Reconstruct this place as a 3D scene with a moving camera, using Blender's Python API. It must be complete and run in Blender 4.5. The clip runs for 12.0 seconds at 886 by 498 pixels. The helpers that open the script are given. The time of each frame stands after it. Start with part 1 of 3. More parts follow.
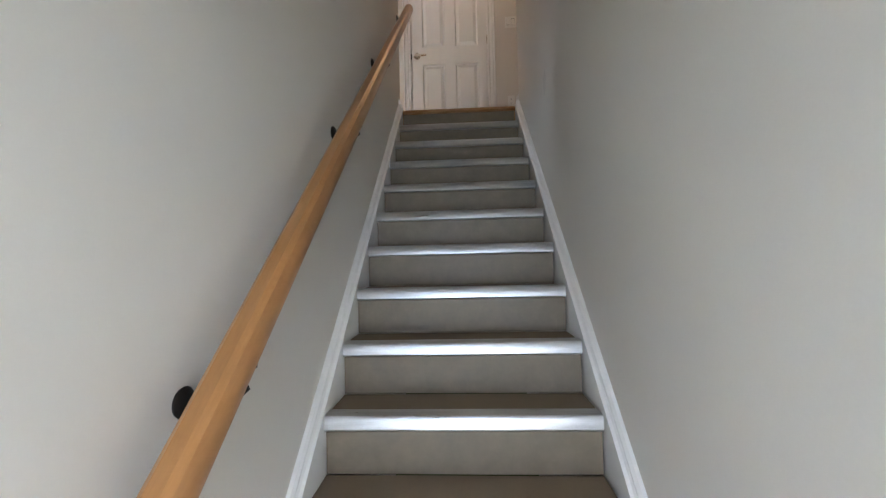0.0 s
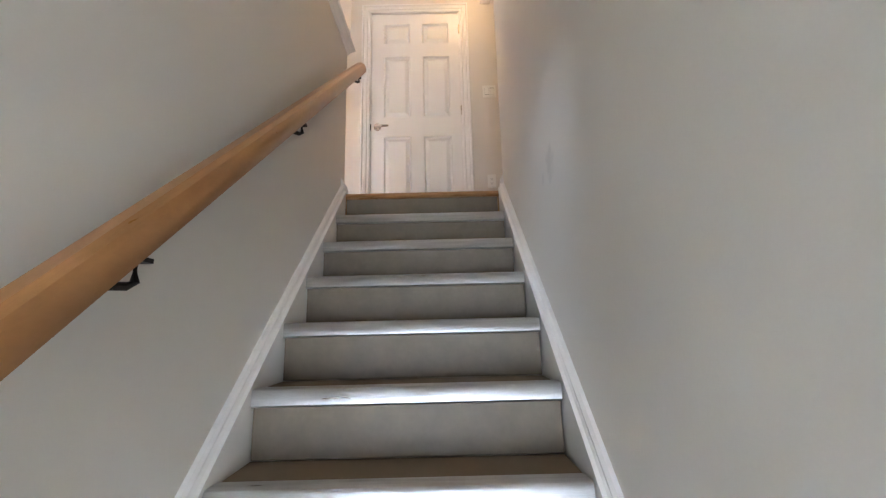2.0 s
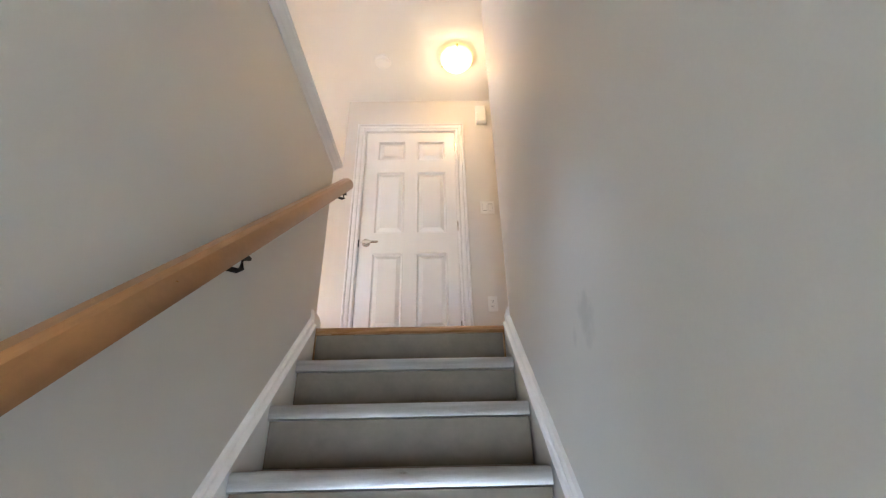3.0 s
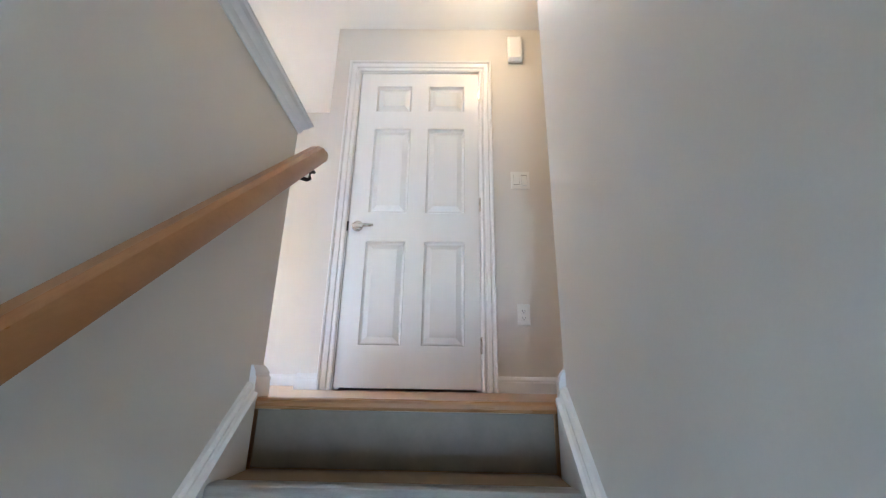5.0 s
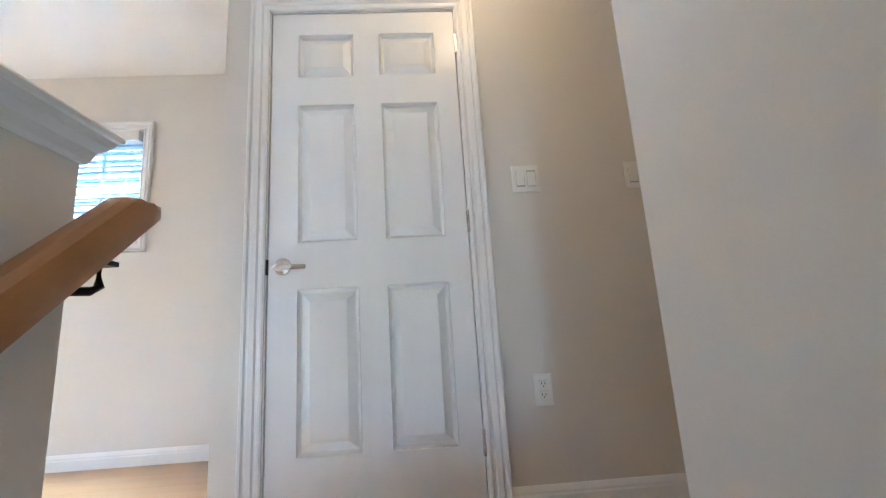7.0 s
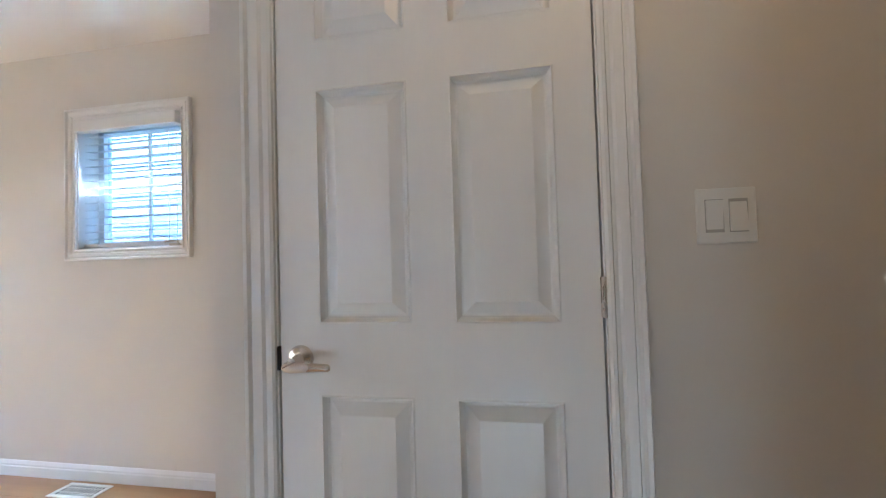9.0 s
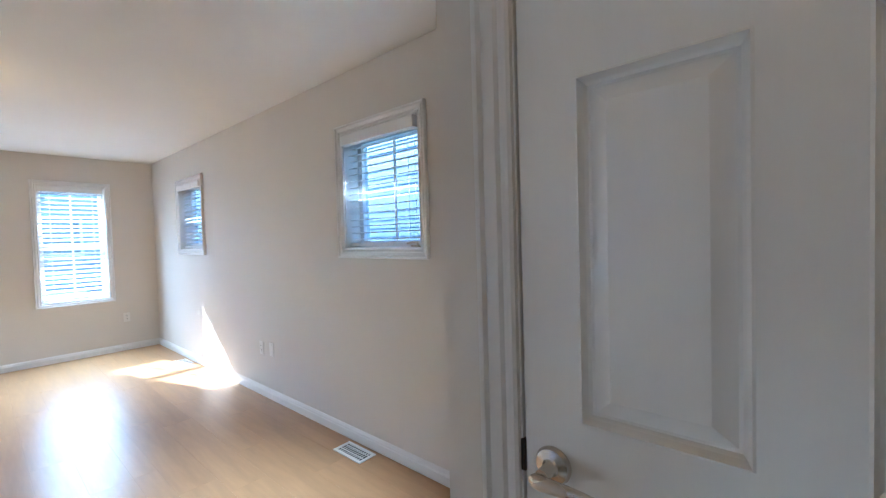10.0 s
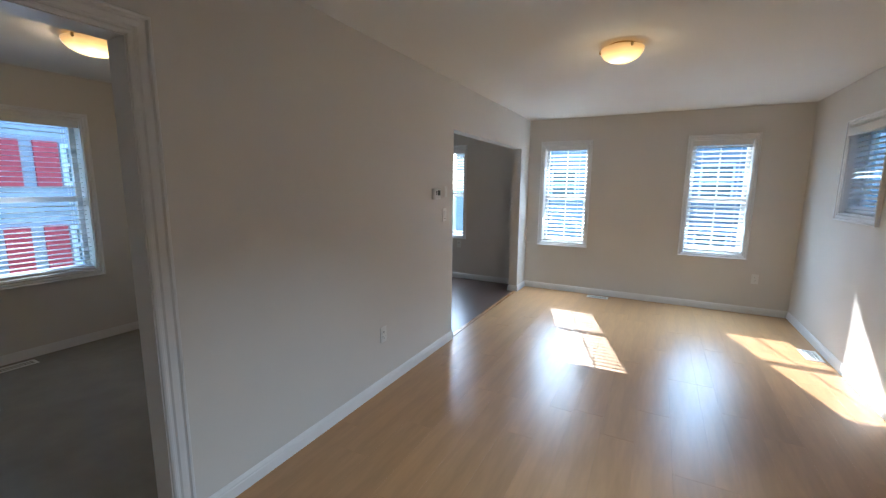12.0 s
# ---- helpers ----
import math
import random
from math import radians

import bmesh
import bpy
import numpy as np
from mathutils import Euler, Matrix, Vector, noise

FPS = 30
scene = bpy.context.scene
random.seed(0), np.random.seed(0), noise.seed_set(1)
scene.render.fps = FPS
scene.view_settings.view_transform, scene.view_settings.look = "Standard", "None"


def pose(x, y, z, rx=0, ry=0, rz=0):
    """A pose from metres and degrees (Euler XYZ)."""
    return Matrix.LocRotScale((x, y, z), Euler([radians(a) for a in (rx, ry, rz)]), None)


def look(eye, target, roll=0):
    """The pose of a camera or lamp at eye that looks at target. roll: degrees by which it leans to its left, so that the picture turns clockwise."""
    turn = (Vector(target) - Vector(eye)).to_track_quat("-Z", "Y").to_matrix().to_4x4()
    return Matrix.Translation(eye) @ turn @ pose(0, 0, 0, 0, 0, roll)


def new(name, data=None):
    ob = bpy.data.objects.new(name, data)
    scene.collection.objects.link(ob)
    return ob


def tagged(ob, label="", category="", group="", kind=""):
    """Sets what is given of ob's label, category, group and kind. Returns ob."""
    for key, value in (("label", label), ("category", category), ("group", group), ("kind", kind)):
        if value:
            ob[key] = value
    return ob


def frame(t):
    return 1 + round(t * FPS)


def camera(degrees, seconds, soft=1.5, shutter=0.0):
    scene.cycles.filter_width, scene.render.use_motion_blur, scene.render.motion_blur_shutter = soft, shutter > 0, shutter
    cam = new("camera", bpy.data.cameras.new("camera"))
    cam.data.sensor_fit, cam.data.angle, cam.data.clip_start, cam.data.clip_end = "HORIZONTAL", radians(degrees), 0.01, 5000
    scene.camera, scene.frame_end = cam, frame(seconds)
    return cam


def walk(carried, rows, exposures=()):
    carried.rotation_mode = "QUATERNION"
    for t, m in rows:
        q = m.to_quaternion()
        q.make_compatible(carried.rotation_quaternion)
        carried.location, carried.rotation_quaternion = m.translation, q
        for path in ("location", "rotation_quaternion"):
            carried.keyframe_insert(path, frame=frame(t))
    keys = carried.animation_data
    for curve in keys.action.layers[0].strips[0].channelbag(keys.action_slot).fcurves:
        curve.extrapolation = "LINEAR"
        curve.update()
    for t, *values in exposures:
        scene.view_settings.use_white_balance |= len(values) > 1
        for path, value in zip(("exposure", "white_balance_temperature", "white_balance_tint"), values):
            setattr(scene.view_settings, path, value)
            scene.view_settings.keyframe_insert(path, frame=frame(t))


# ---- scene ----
cam = camera(95.2, 12.0, soft=1.25)
PATH = [
    (0, (0.03, 0.187, 1.522), (-0.075, 2.184, 1.575), -1.3),
    (0.5, (0.045, 0.423, 1.546), (0.141, 2.417, 1.677), -1.1),
    (1, (0.161, 0.728, 1.656), (0.079, 2.707, 1.929), 0.5),
    (1.5, (0.162, 0.961, 1.777), (0.023, 2.922, 2.144), -2.9),
    (2, (0.12, 1.12, 1.95), (0.124, 3.084, 2.327), -1.4),
    (2.5, (0.174, 1.292, 2.092), (0.142, 3.18, 2.75), -0.1),
    (3, (0.14, 1.486, 2.232), (0.173, 3.292, 3.091), -1.2),
    (4.8, (0.117, 2.034, 2.732), (0.2, 3.928, 3.369), -1.0),
    (5, (0.135, 2.106, 2.792), (0.104, 4.009, 3.407), 1.0),
    (5.5, (0.097, 2.295, 2.96), (0.028, 4.208, 3.539), -0.6),
    (6, (0.117, 2.445, 3.094), (0.154, 4.39, 3.557), -0.1),
    (6.5, (0.152, 2.645, 3.235), (0.157, 4.601, 3.65), -1.3),
    (7, (0.123, 2.784, 3.396), (0.23, 4.747, 3.767), -3.5),
    (7.2, (0.15, 2.842, 3.427), (0.265, 4.806, 3.784), -3.5),
    (8.8, (0.121, 3.336, 3.818), (-0.063, 5.326, 3.9), -2.2),
    (9, (0.126, 3.407, 3.891), (-0.223, 5.375, 3.948), -1.7),
    (9.5, (0.027, 3.558, 3.958), (-0.779, 5.388, 3.997), -1.8),
    (10, (-0.088, 3.685, 4.074), (-1.389, 5.203, 4.011), -1.7),
    (10.5, (-0.178, 3.818, 4.15), (-2.016, 4.571, 3.919), -0.4),
    (11, (-0.289, 3.816, 4.218), (-2.26, 3.925, 3.897), -1.3),
    (11.5, (-0.485, 3.817, 4.22), (-2.426, 3.446, 3.911), -1.1),
    (12, (-0.69, 3.863, 4.222), (-2.439, 2.943, 3.913), 0.5),
]
EXPOSURES = [(0, 4.85, 6300, 15), (1.5, 5.5, 6350, 17), (3, 5.95, 5950, 14), (5.5, 5.95, 5000, 6), (7, 5.6, 5000, 5), (9, 4.9, 5350, 9), (10.5, 3.9, 5100, 7), (12, 3.3, 5500, 7)]
walk(cam, [(t, look(eye, target, roll)) for t, eye, target, roll in PATH], EXPOSURES)

# ---- light ----
SUN = Vector((-1.0, -0.317, 0.76)).normalized()
world = bpy.data.worlds.new("sky")
scene.world = world
world.use_nodes = True
wn = world.node_tree.nodes
sky = wn.new("ShaderNodeTexSky")
sky.sky_type, sky.sun_disc = "NISHITA", False
sky.sun_elevation, sky.sun_rotation = math.asin(SUN.z), math.atan2(SUN.x, SUN.y)
wn["Background"].inputs["Strength"].default_value = 0.15
world.node_tree.links.new(sky.outputs[0], wn["Background"].inputs["Color"])
sun_data = bpy.data.lights.new("sun", "SUN")
sun_data.energy, sun_data.angle, sun_data.color = 2.0, radians(0.4), (1.0, 0.94, 0.85)
sun = new("sun", sun_data)
sun.matrix_world = look(SUN * 30, (0, 0, 0))


def window_light(name, centre, aim, w, h, power, colour=(0.80, 0.90, 1.0), spread=180):
    """An area lamp that stands for the sky's light in a window's opening."""
    d = bpy.data.lights.new(name, "AREA")
    d.shape, d.size, d.size_y, d.energy, d.color = "RECTANGLE", w, h, power, colour
    d.spread = radians(spread)
    ob = new(name, d)
    ob.matrix_world = look(centre, Vector(centre) + Vector(aim))
    return ob


# the sky's light falls steeply through the front and side windows
for name, y, w, power, tint in (("sky_light_front_a", 2.6875, 0.57, 2.0, (0.72, 0.87, 1.0)), ("sky_light_front_b", 4.495, 0.60, 1.6, (0.62, 0.82, 1.0)), ("sky_light_kitchen", 0.8225, 0.59, 1.6, (0.72, 0.87, 1.0))):
    for z in (3.78, 4.45):
        window_light(name, (-6.60, y, z), (0.55, 0, -0.84), w, 0.36, power / 2, tint, 96)
for name, x, power in (("sky_light_north_a", -1.974, 1.3), ("sky_light_north_b", -5.185, 0.6)):
    window_light(name, (x, 5.285, 4.42), (0, -0.64, -0.77), 0.56, 0.22, power, (0.74, 0.88, 1.0), 84)
window_light("daylight_entrance", (0.01, -0.90, 1.14), (0, 1, 0.1), 0.62, 1.7, 0.48, (0.9, 0.95, 1.0))


def bulb(name, x, y, power):
    """The bulb of a ceiling lamp, just under its bowl."""
    d = bpy.data.lights.new(name, "POINT")
    d.energy, d.color, d.shadow_soft_size = power, (1.0, 0.70, 0.38), 0.0
    new(name, d).location = (x, y, 4.95)


bulb("bulb_hall", 0.33, 3.86, 0.085)
bulb("bulb_living", -3.76, 3.575, 0.15)
bulb("bulb_bedroom", -2.11, 0.53, 0.35)


# ---- materials ----
def material(name, colour, rough=0.6, metal=0.0, vary=0.06, scale=3.0, fine=60.0, bump=0.1, per_object=0.0, coat=0.0, stretch=(1, 1, 1), spec=0.5):
    """A base colour that drifts at a large and a small scale, with a fine relief."""
    m = bpy.data.materials.new(name)
    m.use_nodes = True
    nt = m.node_tree
    n, l = nt.nodes, nt.links
    b = n["Principled BSDF"]
    b.inputs["Metallic"].default_value = metal
    b.inputs["Coat Weight"].default_value = coat
    b.inputs["Coat Roughness"].default_value = 0.15
    b.inputs["Specular IOR Level"].default_value = spec
    co = n.new("ShaderNodeTexCoord")
    mp = n.new("ShaderNodeMapping")
    mp.inputs["Scale"].default_value = stretch
    l.new(co.outputs["Object"], mp.inputs["Vector"])
    big, small = n.new("ShaderNodeTexNoise"), n.new("ShaderNodeTexNoise")
    for t, s in ((big, scale), (small, fine)):
        t.inputs["Scale"].default_value = s
        t.inputs["Detail"].default_value = 4
        l.new(mp.outputs[0], t.inputs["Vector"])
    add = n.new("ShaderNodeMath")
    add.operation = "MULTIPLY_ADD"
    add.inputs[1].default_value = 0.35
    l.new(small.outputs["Fac"], add.inputs[0])
    l.new(big.outputs["Fac"], add.inputs[2])
    rng = n.new("ShaderNodeMapRange")
    rng.inputs["From Min"].default_value, rng.inputs["From Max"].default_value = 0.35, 1.0
    rng.inputs["To Min"].default_value, rng.inputs["To Max"].default_value = 1 - vary, 1 + vary
    l.new(add.outputs[0], rng.inputs["Value"])
    last = rng.outputs[0]
    if per_object:
        info = n.new("ShaderNodeObjectInfo")
        r2 = n.new("ShaderNodeMapRange")
        r2.inputs["To Min"].default_value, r2.inputs["To Max"].default_value = 1 - per_object, 1 + per_object
        l.new(info.outputs["Random"], r2.inputs["Value"])
        mu = n.new("ShaderNodeMath")
        mu.operation = "MULTIPLY"
        l.new(last, mu.inputs[0])
        l.new(r2.outputs[0], mu.inputs[1])
        last = mu.outputs[0]
    sc = n.new("ShaderNodeVectorMath")
    sc.operation = "SCALE"
    sc.inputs[0].default_value = colour
    l.new(last, sc.inputs["Scale"])
    l.new(sc.outputs[0], b.inputs["Base Color"])
    rr = n.new("ShaderNodeMapRange")
    rr.inputs["To Min"].default_value, rr.inputs["To Max"].default_value = max(0.02, rough - 0.06), min(1, rough + 0.06)
    l.new(big.outputs["Fac"], rr.inputs["Value"])
    l.new(rr.outputs[0], b.inputs["Roughness"])
    bp = n.new("ShaderNodeBump")
    bp.inputs["Strength"].default_value, bp.inputs["Distance"].default_value = bump, 0.002
    l.new(small.outputs["Fac"], bp.inputs["Height"])
    l.new(bp.outputs[0], b.inputs["Normal"])
    return m


def smudge(m, place, radius, dark):
    """Greasy scuff marks of their own shape on a painted wall."""
    nt = m.node_tree
    n, l = nt.nodes, nt.links
    b = n["Principled BSDF"]
    old = b.inputs["Base Color"].links[0].from_socket
    co = n.new("ShaderNodeTexCoord")
    sub = n.new("ShaderNodeVectorMath")
    sub.operation = "SUBTRACT"
    sub.inputs[1].default_value = place
    l.new(co.outputs["Object"], sub.inputs[0])
    div = n.new("ShaderNodeVectorMath")
    div.operation = "DIVIDE"
    div.inputs[1].default_value = radius
    l.new(sub.outputs[0], div.inputs[0])
    ln = n.new("ShaderNodeVectorMath")
    ln.operation = "LENGTH"
    l.new(div.outputs[0], ln.inputs[0])
    no = n.new("ShaderNodeTexNoise")
    no.inputs["Scale"].default_value = 24
    l.new(co.outputs["Object"], no.inputs["Vector"])
    ad = n.new("ShaderNodeMath")
    ad.operation = "MULTIPLY_ADD"
    ad.inputs[1].default_value = 1.6
    l.new(no.outputs["Fac"], ad.inputs[0])
    l.new(ln.outputs["Value"], ad.inputs[2])
    r = n.new("ShaderNodeMapRange")
    r.inputs["From Min"].default_value, r.inputs["From Max"].default_value = 1.1, 1.75
    r.inputs["To Min"].default_value, r.inputs["To Max"].default_value = dark, 1
    l.new(ad.outputs[0], r.inputs["Value"])
    sc = n.new("ShaderNodeVectorMath")
    sc.operation = "SCALE"
    l.new(old, sc.inputs[0])
    l.new(r.outputs[0], sc.inputs["Scale"])
    l.new(sc.outputs[0], b.inputs["Base Color"])


def glass_material():
    m = bpy.data.materials.new("window_glass")
    m.use_nodes = True
    b = m.node_tree.nodes["Principled BSDF"]
    b.inputs["Base Color"].default_value = (0.60, 0.71, 0.80, 1)
    b.inputs["Transmission Weight"].default_value = 1
    b.inputs["Roughness"].default_value = 0.0
    b.inputs["IOR"].default_value = 1.02
    return m


def lamp_material(name, colour, strength):
    """Alabaster glass lit from within, with faint cloudy veins."""
    m = bpy.data.materials.new(name)
    m.use_nodes = True
    n, l = m.node_tree.nodes, m.node_tree.links
    b = n["Principled BSDF"]
    b.inputs["Base Color"].default_value = (0.85, 0.72, 0.5, 1)
    b.inputs["Roughness"].default_value = 0.25
    b.inputs["Emission Color"].default_value = (*colour, 1)
    co, sep = n.new("ShaderNodeTexCoord"), n.new("ShaderNodeSeparateXYZ")
    l.new(co.outputs["Object"], sep.inputs[0])
    r = n.new("ShaderNodeMapRange")
    r.inputs["From Min"].default_value, r.inputs["From Max"].default_value = 5.15 - 0.03, 5.15 - 0.115
    r.inputs["To Min"].default_value, r.inputs["To Max"].default_value = strength * 0.45, strength * 2.2
    l.new(sep.outputs["Z"], r.inputs["Value"])
    no = n.new("ShaderNodeTexNoise")
    no.inputs["Scale"].default_value = 9
    no.inputs["Distortion"].default_value = 1.5
    l.new(co.outputs["Object"], no.inputs["Vector"])
    vein = n.new("ShaderNodeMapRange")
    vein.inputs["To Min"].default_value, vein.inputs["To Max"].default_value = 0.55, 1.45
    l.new(no.outputs["Fac"], vein.inputs["Value"])
    mu = n.new("ShaderNodeMath")
    mu.operation = "MULTIPLY"
    l.new(r.outputs[0], mu.inputs[0])
    l.new(vein.outputs[0], mu.inputs[1])
    l.new(mu.outputs[0], b.inputs["Emission Strength"])
    return m


WALL = material("wall_paint", (0.70, 0.665, 0.61), 0.55, vary=0.03, scale=1.3, fine=180, bump=0.10)
WALL_STAIR = material("stair_wall_paint", (0.70, 0.665, 0.61), 0.55, vary=0.04, scale=1.3, fine=180, bump=0.10)
smudge(WALL_STAIR, (0.488, 2.42, 2.50), (0.3, 0.055, 0.085), 0.85)
smudge(WALL_STAIR, (0.488, 2.52, 2.47), (0.3, 0.02, 0.03), 0.9)
CEIL = material("ceiling_paint", (0.80, 0.79, 0.76), 0.85, vary=0.02, scale=2, fine=140, bump=0.25)
TRIM = material("white_gloss_trim", (0.80, 0.79, 0.77), 0.30, vary=0.025, scale=4, fine=90, bump=0.05)
DOOR = material("white_door_paint", (0.80, 0.79, 0.77), 0.32, vary=0.02, scale=3, fine=40, bump=0.06, stretch=(6, 6, 0.6))
OAK = material("light_oak_laminate", (0.42, 0.24, 0.112), 0.32, vary=0.16, scale=3.2, fine=13, bump=0.02, per_object=0.05, stretch=(0.35, 3.2, 1), spec=0.32)
OAK_NOSE = material("varnished_oak", (0.34, 0.17, 0.065), 0.28, vary=0.18, scale=6, fine=70, bump=0.05, stretch=(0.6, 8, 8))
RAIL = material("honey_oak_rail", (0.39, 0.185, 0.066), 0.30, vary=0.18, scale=6, fine=60, bump=0.05, stretch=(9, 0.7, 1.5))
KITCHEN_FLOOR = material("dark_wood_floor", (0.075, 0.045, 0.035), 0.32, vary=0.25, scale=3, fine=40, bump=0.05, per_object=0.15, stretch=(0.6, 7, 1))
CARPET = material("grey_carpet", (0.30, 0.285, 0.25), 0.95, vary=0.12, scale=6, fine=400, bump=0.8)
TREAD = material("brown_vinyl_tread", (0.23, 0.172, 0.115), 0.55, vary=0.14, scale=7, fine=160, bump=0.15)
RISER = material("grey_riser_paint", (0.185, 0.15, 0.106), 0.5, vary=0.16, scale=14, fine=60, bump=0.2)
ALU = material("brushed_aluminium", (0.66, 0.67, 0.69), 0.30, 1.0, vary=0.25, scale=7, fine=120, bump=0.12, stretch=(0.7, 8, 8))
NICKEL = material("satin_nickel", (0.62, 0.57, 0.51), 0.26, 1.0, vary=0.04, bump=0.02)
BLACK = material("black_iron", (0.025, 0.022, 0.02), 0.42, 0.6, vary=0.1, bump=0.08)
PLASTIC = material("white_plastic", (0.80, 0.79, 0.75), 0.35, vary=0.02, bump=0.02)
SLOT = material("dark_slot", (0.03, 0.03, 0.03), 0.6, vary=0.05)
SCREEN = material("grey_display", (0.16, 0.18, 0.17), 0.2, vary=0.05)
# darker grey in place of the shade round the switch rockers
GAP = material("shaded_plastic_gap", (0.42, 0.41, 0.38), 0.6, vary=0.03)
SLAT = material("white_vinyl_slat", (0.80, 0.80, 0.79), 0.45, vary=0.02, bump=0.03)
VINYL = material("white_vinyl_frame", (0.75, 0.76, 0.77), 0.35, vary=0.02, bump=0.02)
GLASS = glass_material()
LAMP = lamp_material("lit_alabaster_glass", (1.0, 0.50, 0.14), 0.13)
BRASS = material("aged_brass", (0.50, 0.36, 0.17), 0.32, 1.0, vary=0.1, bump=0.05)
SIDING = material("blue_siding", (0.035, 0.085, 0.14), 0.6, vary=0.06, scale=1, fine=20, bump=0.1, per_object=0.03)
SIDING_W = material("cream_siding", (0.40, 0.42, 0.44), 0.6, vary=0.06, scale=1, fine=20, bump=0.1, per_object=0.03)
BRICK = material("grey_brick", (0.26, 0.29, 0.33), 0.8, vary=0.2, scale=4, fine=30, bump=0.4)
RED = material("red_shutter_paint", (0.48, 0.05, 0.06), 0.5, vary=0.08, bump=0.08)
ROOF = material("asphalt_shingle", (0.09, 0.085, 0.08), 0.9, vary=0.25, scale=2, fine=40, bump=0.5)
GRASS = material("lawn", (0.07, 0.11, 0.035), 0.95, vary=0.3, scale=0.5, fine=12, bump=0.5)
EXT = material("house_stucco", (0.50, 0.46, 0.40), 0.8, vary=0.08, scale=1, fine=30, bump=0.3)


# ---- mesh tools ----
def box(bm, x0, x1, y0, y1, z0, z1):
    x0, x1, y0, y1, z0, z1 = min(x0, x1), max(x0, x1), min(y0, y1), max(y0, y1), min(z0, z1), max(z0, z1)
    v = [bm.verts.new((x, y, z)) for x in (x0, x1) for y in (y0, y1) for z in (z0, z1)]
    for f in ((0, 1, 3, 2), (4, 6, 7, 5), (0, 4, 5, 1), (2, 3, 7, 6), (0, 2, 6, 4), (1, 5, 7, 3)):
        bm.faces.new([v[i] for i in f])
    return v


def skin(bm, loops, closed=True, caps=True):
    """Joins equal loops of points with quads."""
    rings = [[bm.verts.new(p) for p in loop] for loop in loops]
    k = len(rings[0])
    for a, b in zip(rings, rings[1:]):
        for i in range(k if closed else k - 1):
            bm.faces.new((a[i], a[(i + 1) % k], b[(i + 1) % k], b[i]))
    if caps:
        bm.faces.new(rings[0][::-1])
        bm.faces.new(rings[-1])
    return rings


def lathe(bm, profile, centre, axis="z", seg=32):
    """Turns a profile of (radius, along) about an axis."""
    rings = []
    for r, h in profile:
        ring = []
        for i in range(seg):
            a = 2 * math.pi * i / seg
            u, v = max(r, 1e-4) * math.cos(a), max(r, 1e-4) * math.sin(a)
            p = {"z": (u, v, h), "y": (u, h, v), "x": (h, u, v)}[axis]
            ring.append(Vector(centre) + Vector(p))
        rings.append(ring)
    skin(bm, rings)


def tube(bm, pts, r, seg=10):
    """A round bar along a line of points."""
    pts = [Vector(p) for p in pts]
    loops = []
    for i, p in enumerate(pts):
        d = (pts[min(i + 1, len(pts) - 1)] - pts[max(i - 1, 0)]).normalized()
        side = d.cross(Vector((0, 0, 1)))
        if side.length < 0.05:
            side = d.cross(Vector((0, 1, 0)))
        side.normalize()
        up = side.cross(d)
        loops.append([p + r * (math.cos(a) * side + math.sin(a) * up) for a in (2 * math.pi * k / seg for k in range(seg))])
    skin(bm, loops)


def obj(name, bm, mat, parent=None, bevel=0.0, seg=2, smooth=False, label="", category="", group="", kind="", angle=35):
    bmesh.ops.recalc_face_normals(bm, faces=bm.faces)
    me = bpy.data.meshes.new(name)
    bm.to_mesh(me)
    bm.free()
    me.materials.append(mat)
    if smooth:
        me.shade_smooth()
        me.set_sharp_from_angle(angle=radians(angle))
    ob = new(name, me)
    ob.parent = parent
    if bevel:
        md = ob.modifiers.new("edge", "BEVEL")
        md.width, md.segments, md.limit_method, md.angle_limit = bevel, seg, "ANGLE", radians(40)
    return tagged(ob, label, category, group, kind)


def boxes(name, mat, *dims, **kw):
    bm = bmesh.new()
    for d in dims:
        box(bm, *d)
    return obj(name, bm, mat, **kw)


def empty(name, place=(0, 0, 0), **kw):
    e = new(name)
    e.location = place
    e.empty_display_size = 0.1
    return tagged(e, **kw)


def keep(ob, parent):
    """Parents a part that was built in world coordinates."""
    ob.parent = parent
    ob.matrix_parent_inverse = Matrix.Translation(parent.location).inverted()
    return ob


CASING = ((0, 0), (0, 0.009), (0.006, 0.014), (0.013, 0.015), (0.017, 0.009), (0.025, 0.009), (0.031, 0.017), (0.050, 0.020), (0.054, 0.013), (0.060, 0.014), (0.065, 0.024), (0.074, 0.026), (0.078, 0.020), (0.078, 0))
SKIRT = ((0, 0), (0.014, 0), (0.014, 0.052), (0.011, 0.058), (0.011, 0.066), (0.006, 0.078), (0.003, 0.084), (0, 0.084))


def casing_mesh(bm, a0, a1, b0, b1, point, foot=None, profile=CASING, size=1.0):
    """A mitred moulding round a rectangle (a, b); point(a, b, n) gives the world place. foot: open below, down to it."""
    def ring(sa, sb):
        return [point((a0 - u * size) if sa < 0 else (a1 + u * size), (b0 - u * size) if sb < 0 else (b1 + u * size), n) for u, n in profile]
    if foot is None:
        loops = [ring(-1, -1), ring(-1, 1), ring(1, 1), ring(1, -1), ring(-1, -1)]
        skin(bm, loops, caps=False)
        bmesh.ops.remove_doubles(bm, verts=bm.verts, dist=1e-5)
    else:
        low = [[point((a0 - u * size) if s < 0 else (a1 + u * size), foot, n) for u, n in profile] for s in (-1, 1)]
        skin(bm, [low[0], ring(-1, 1), ring(1, 1), low[1]])


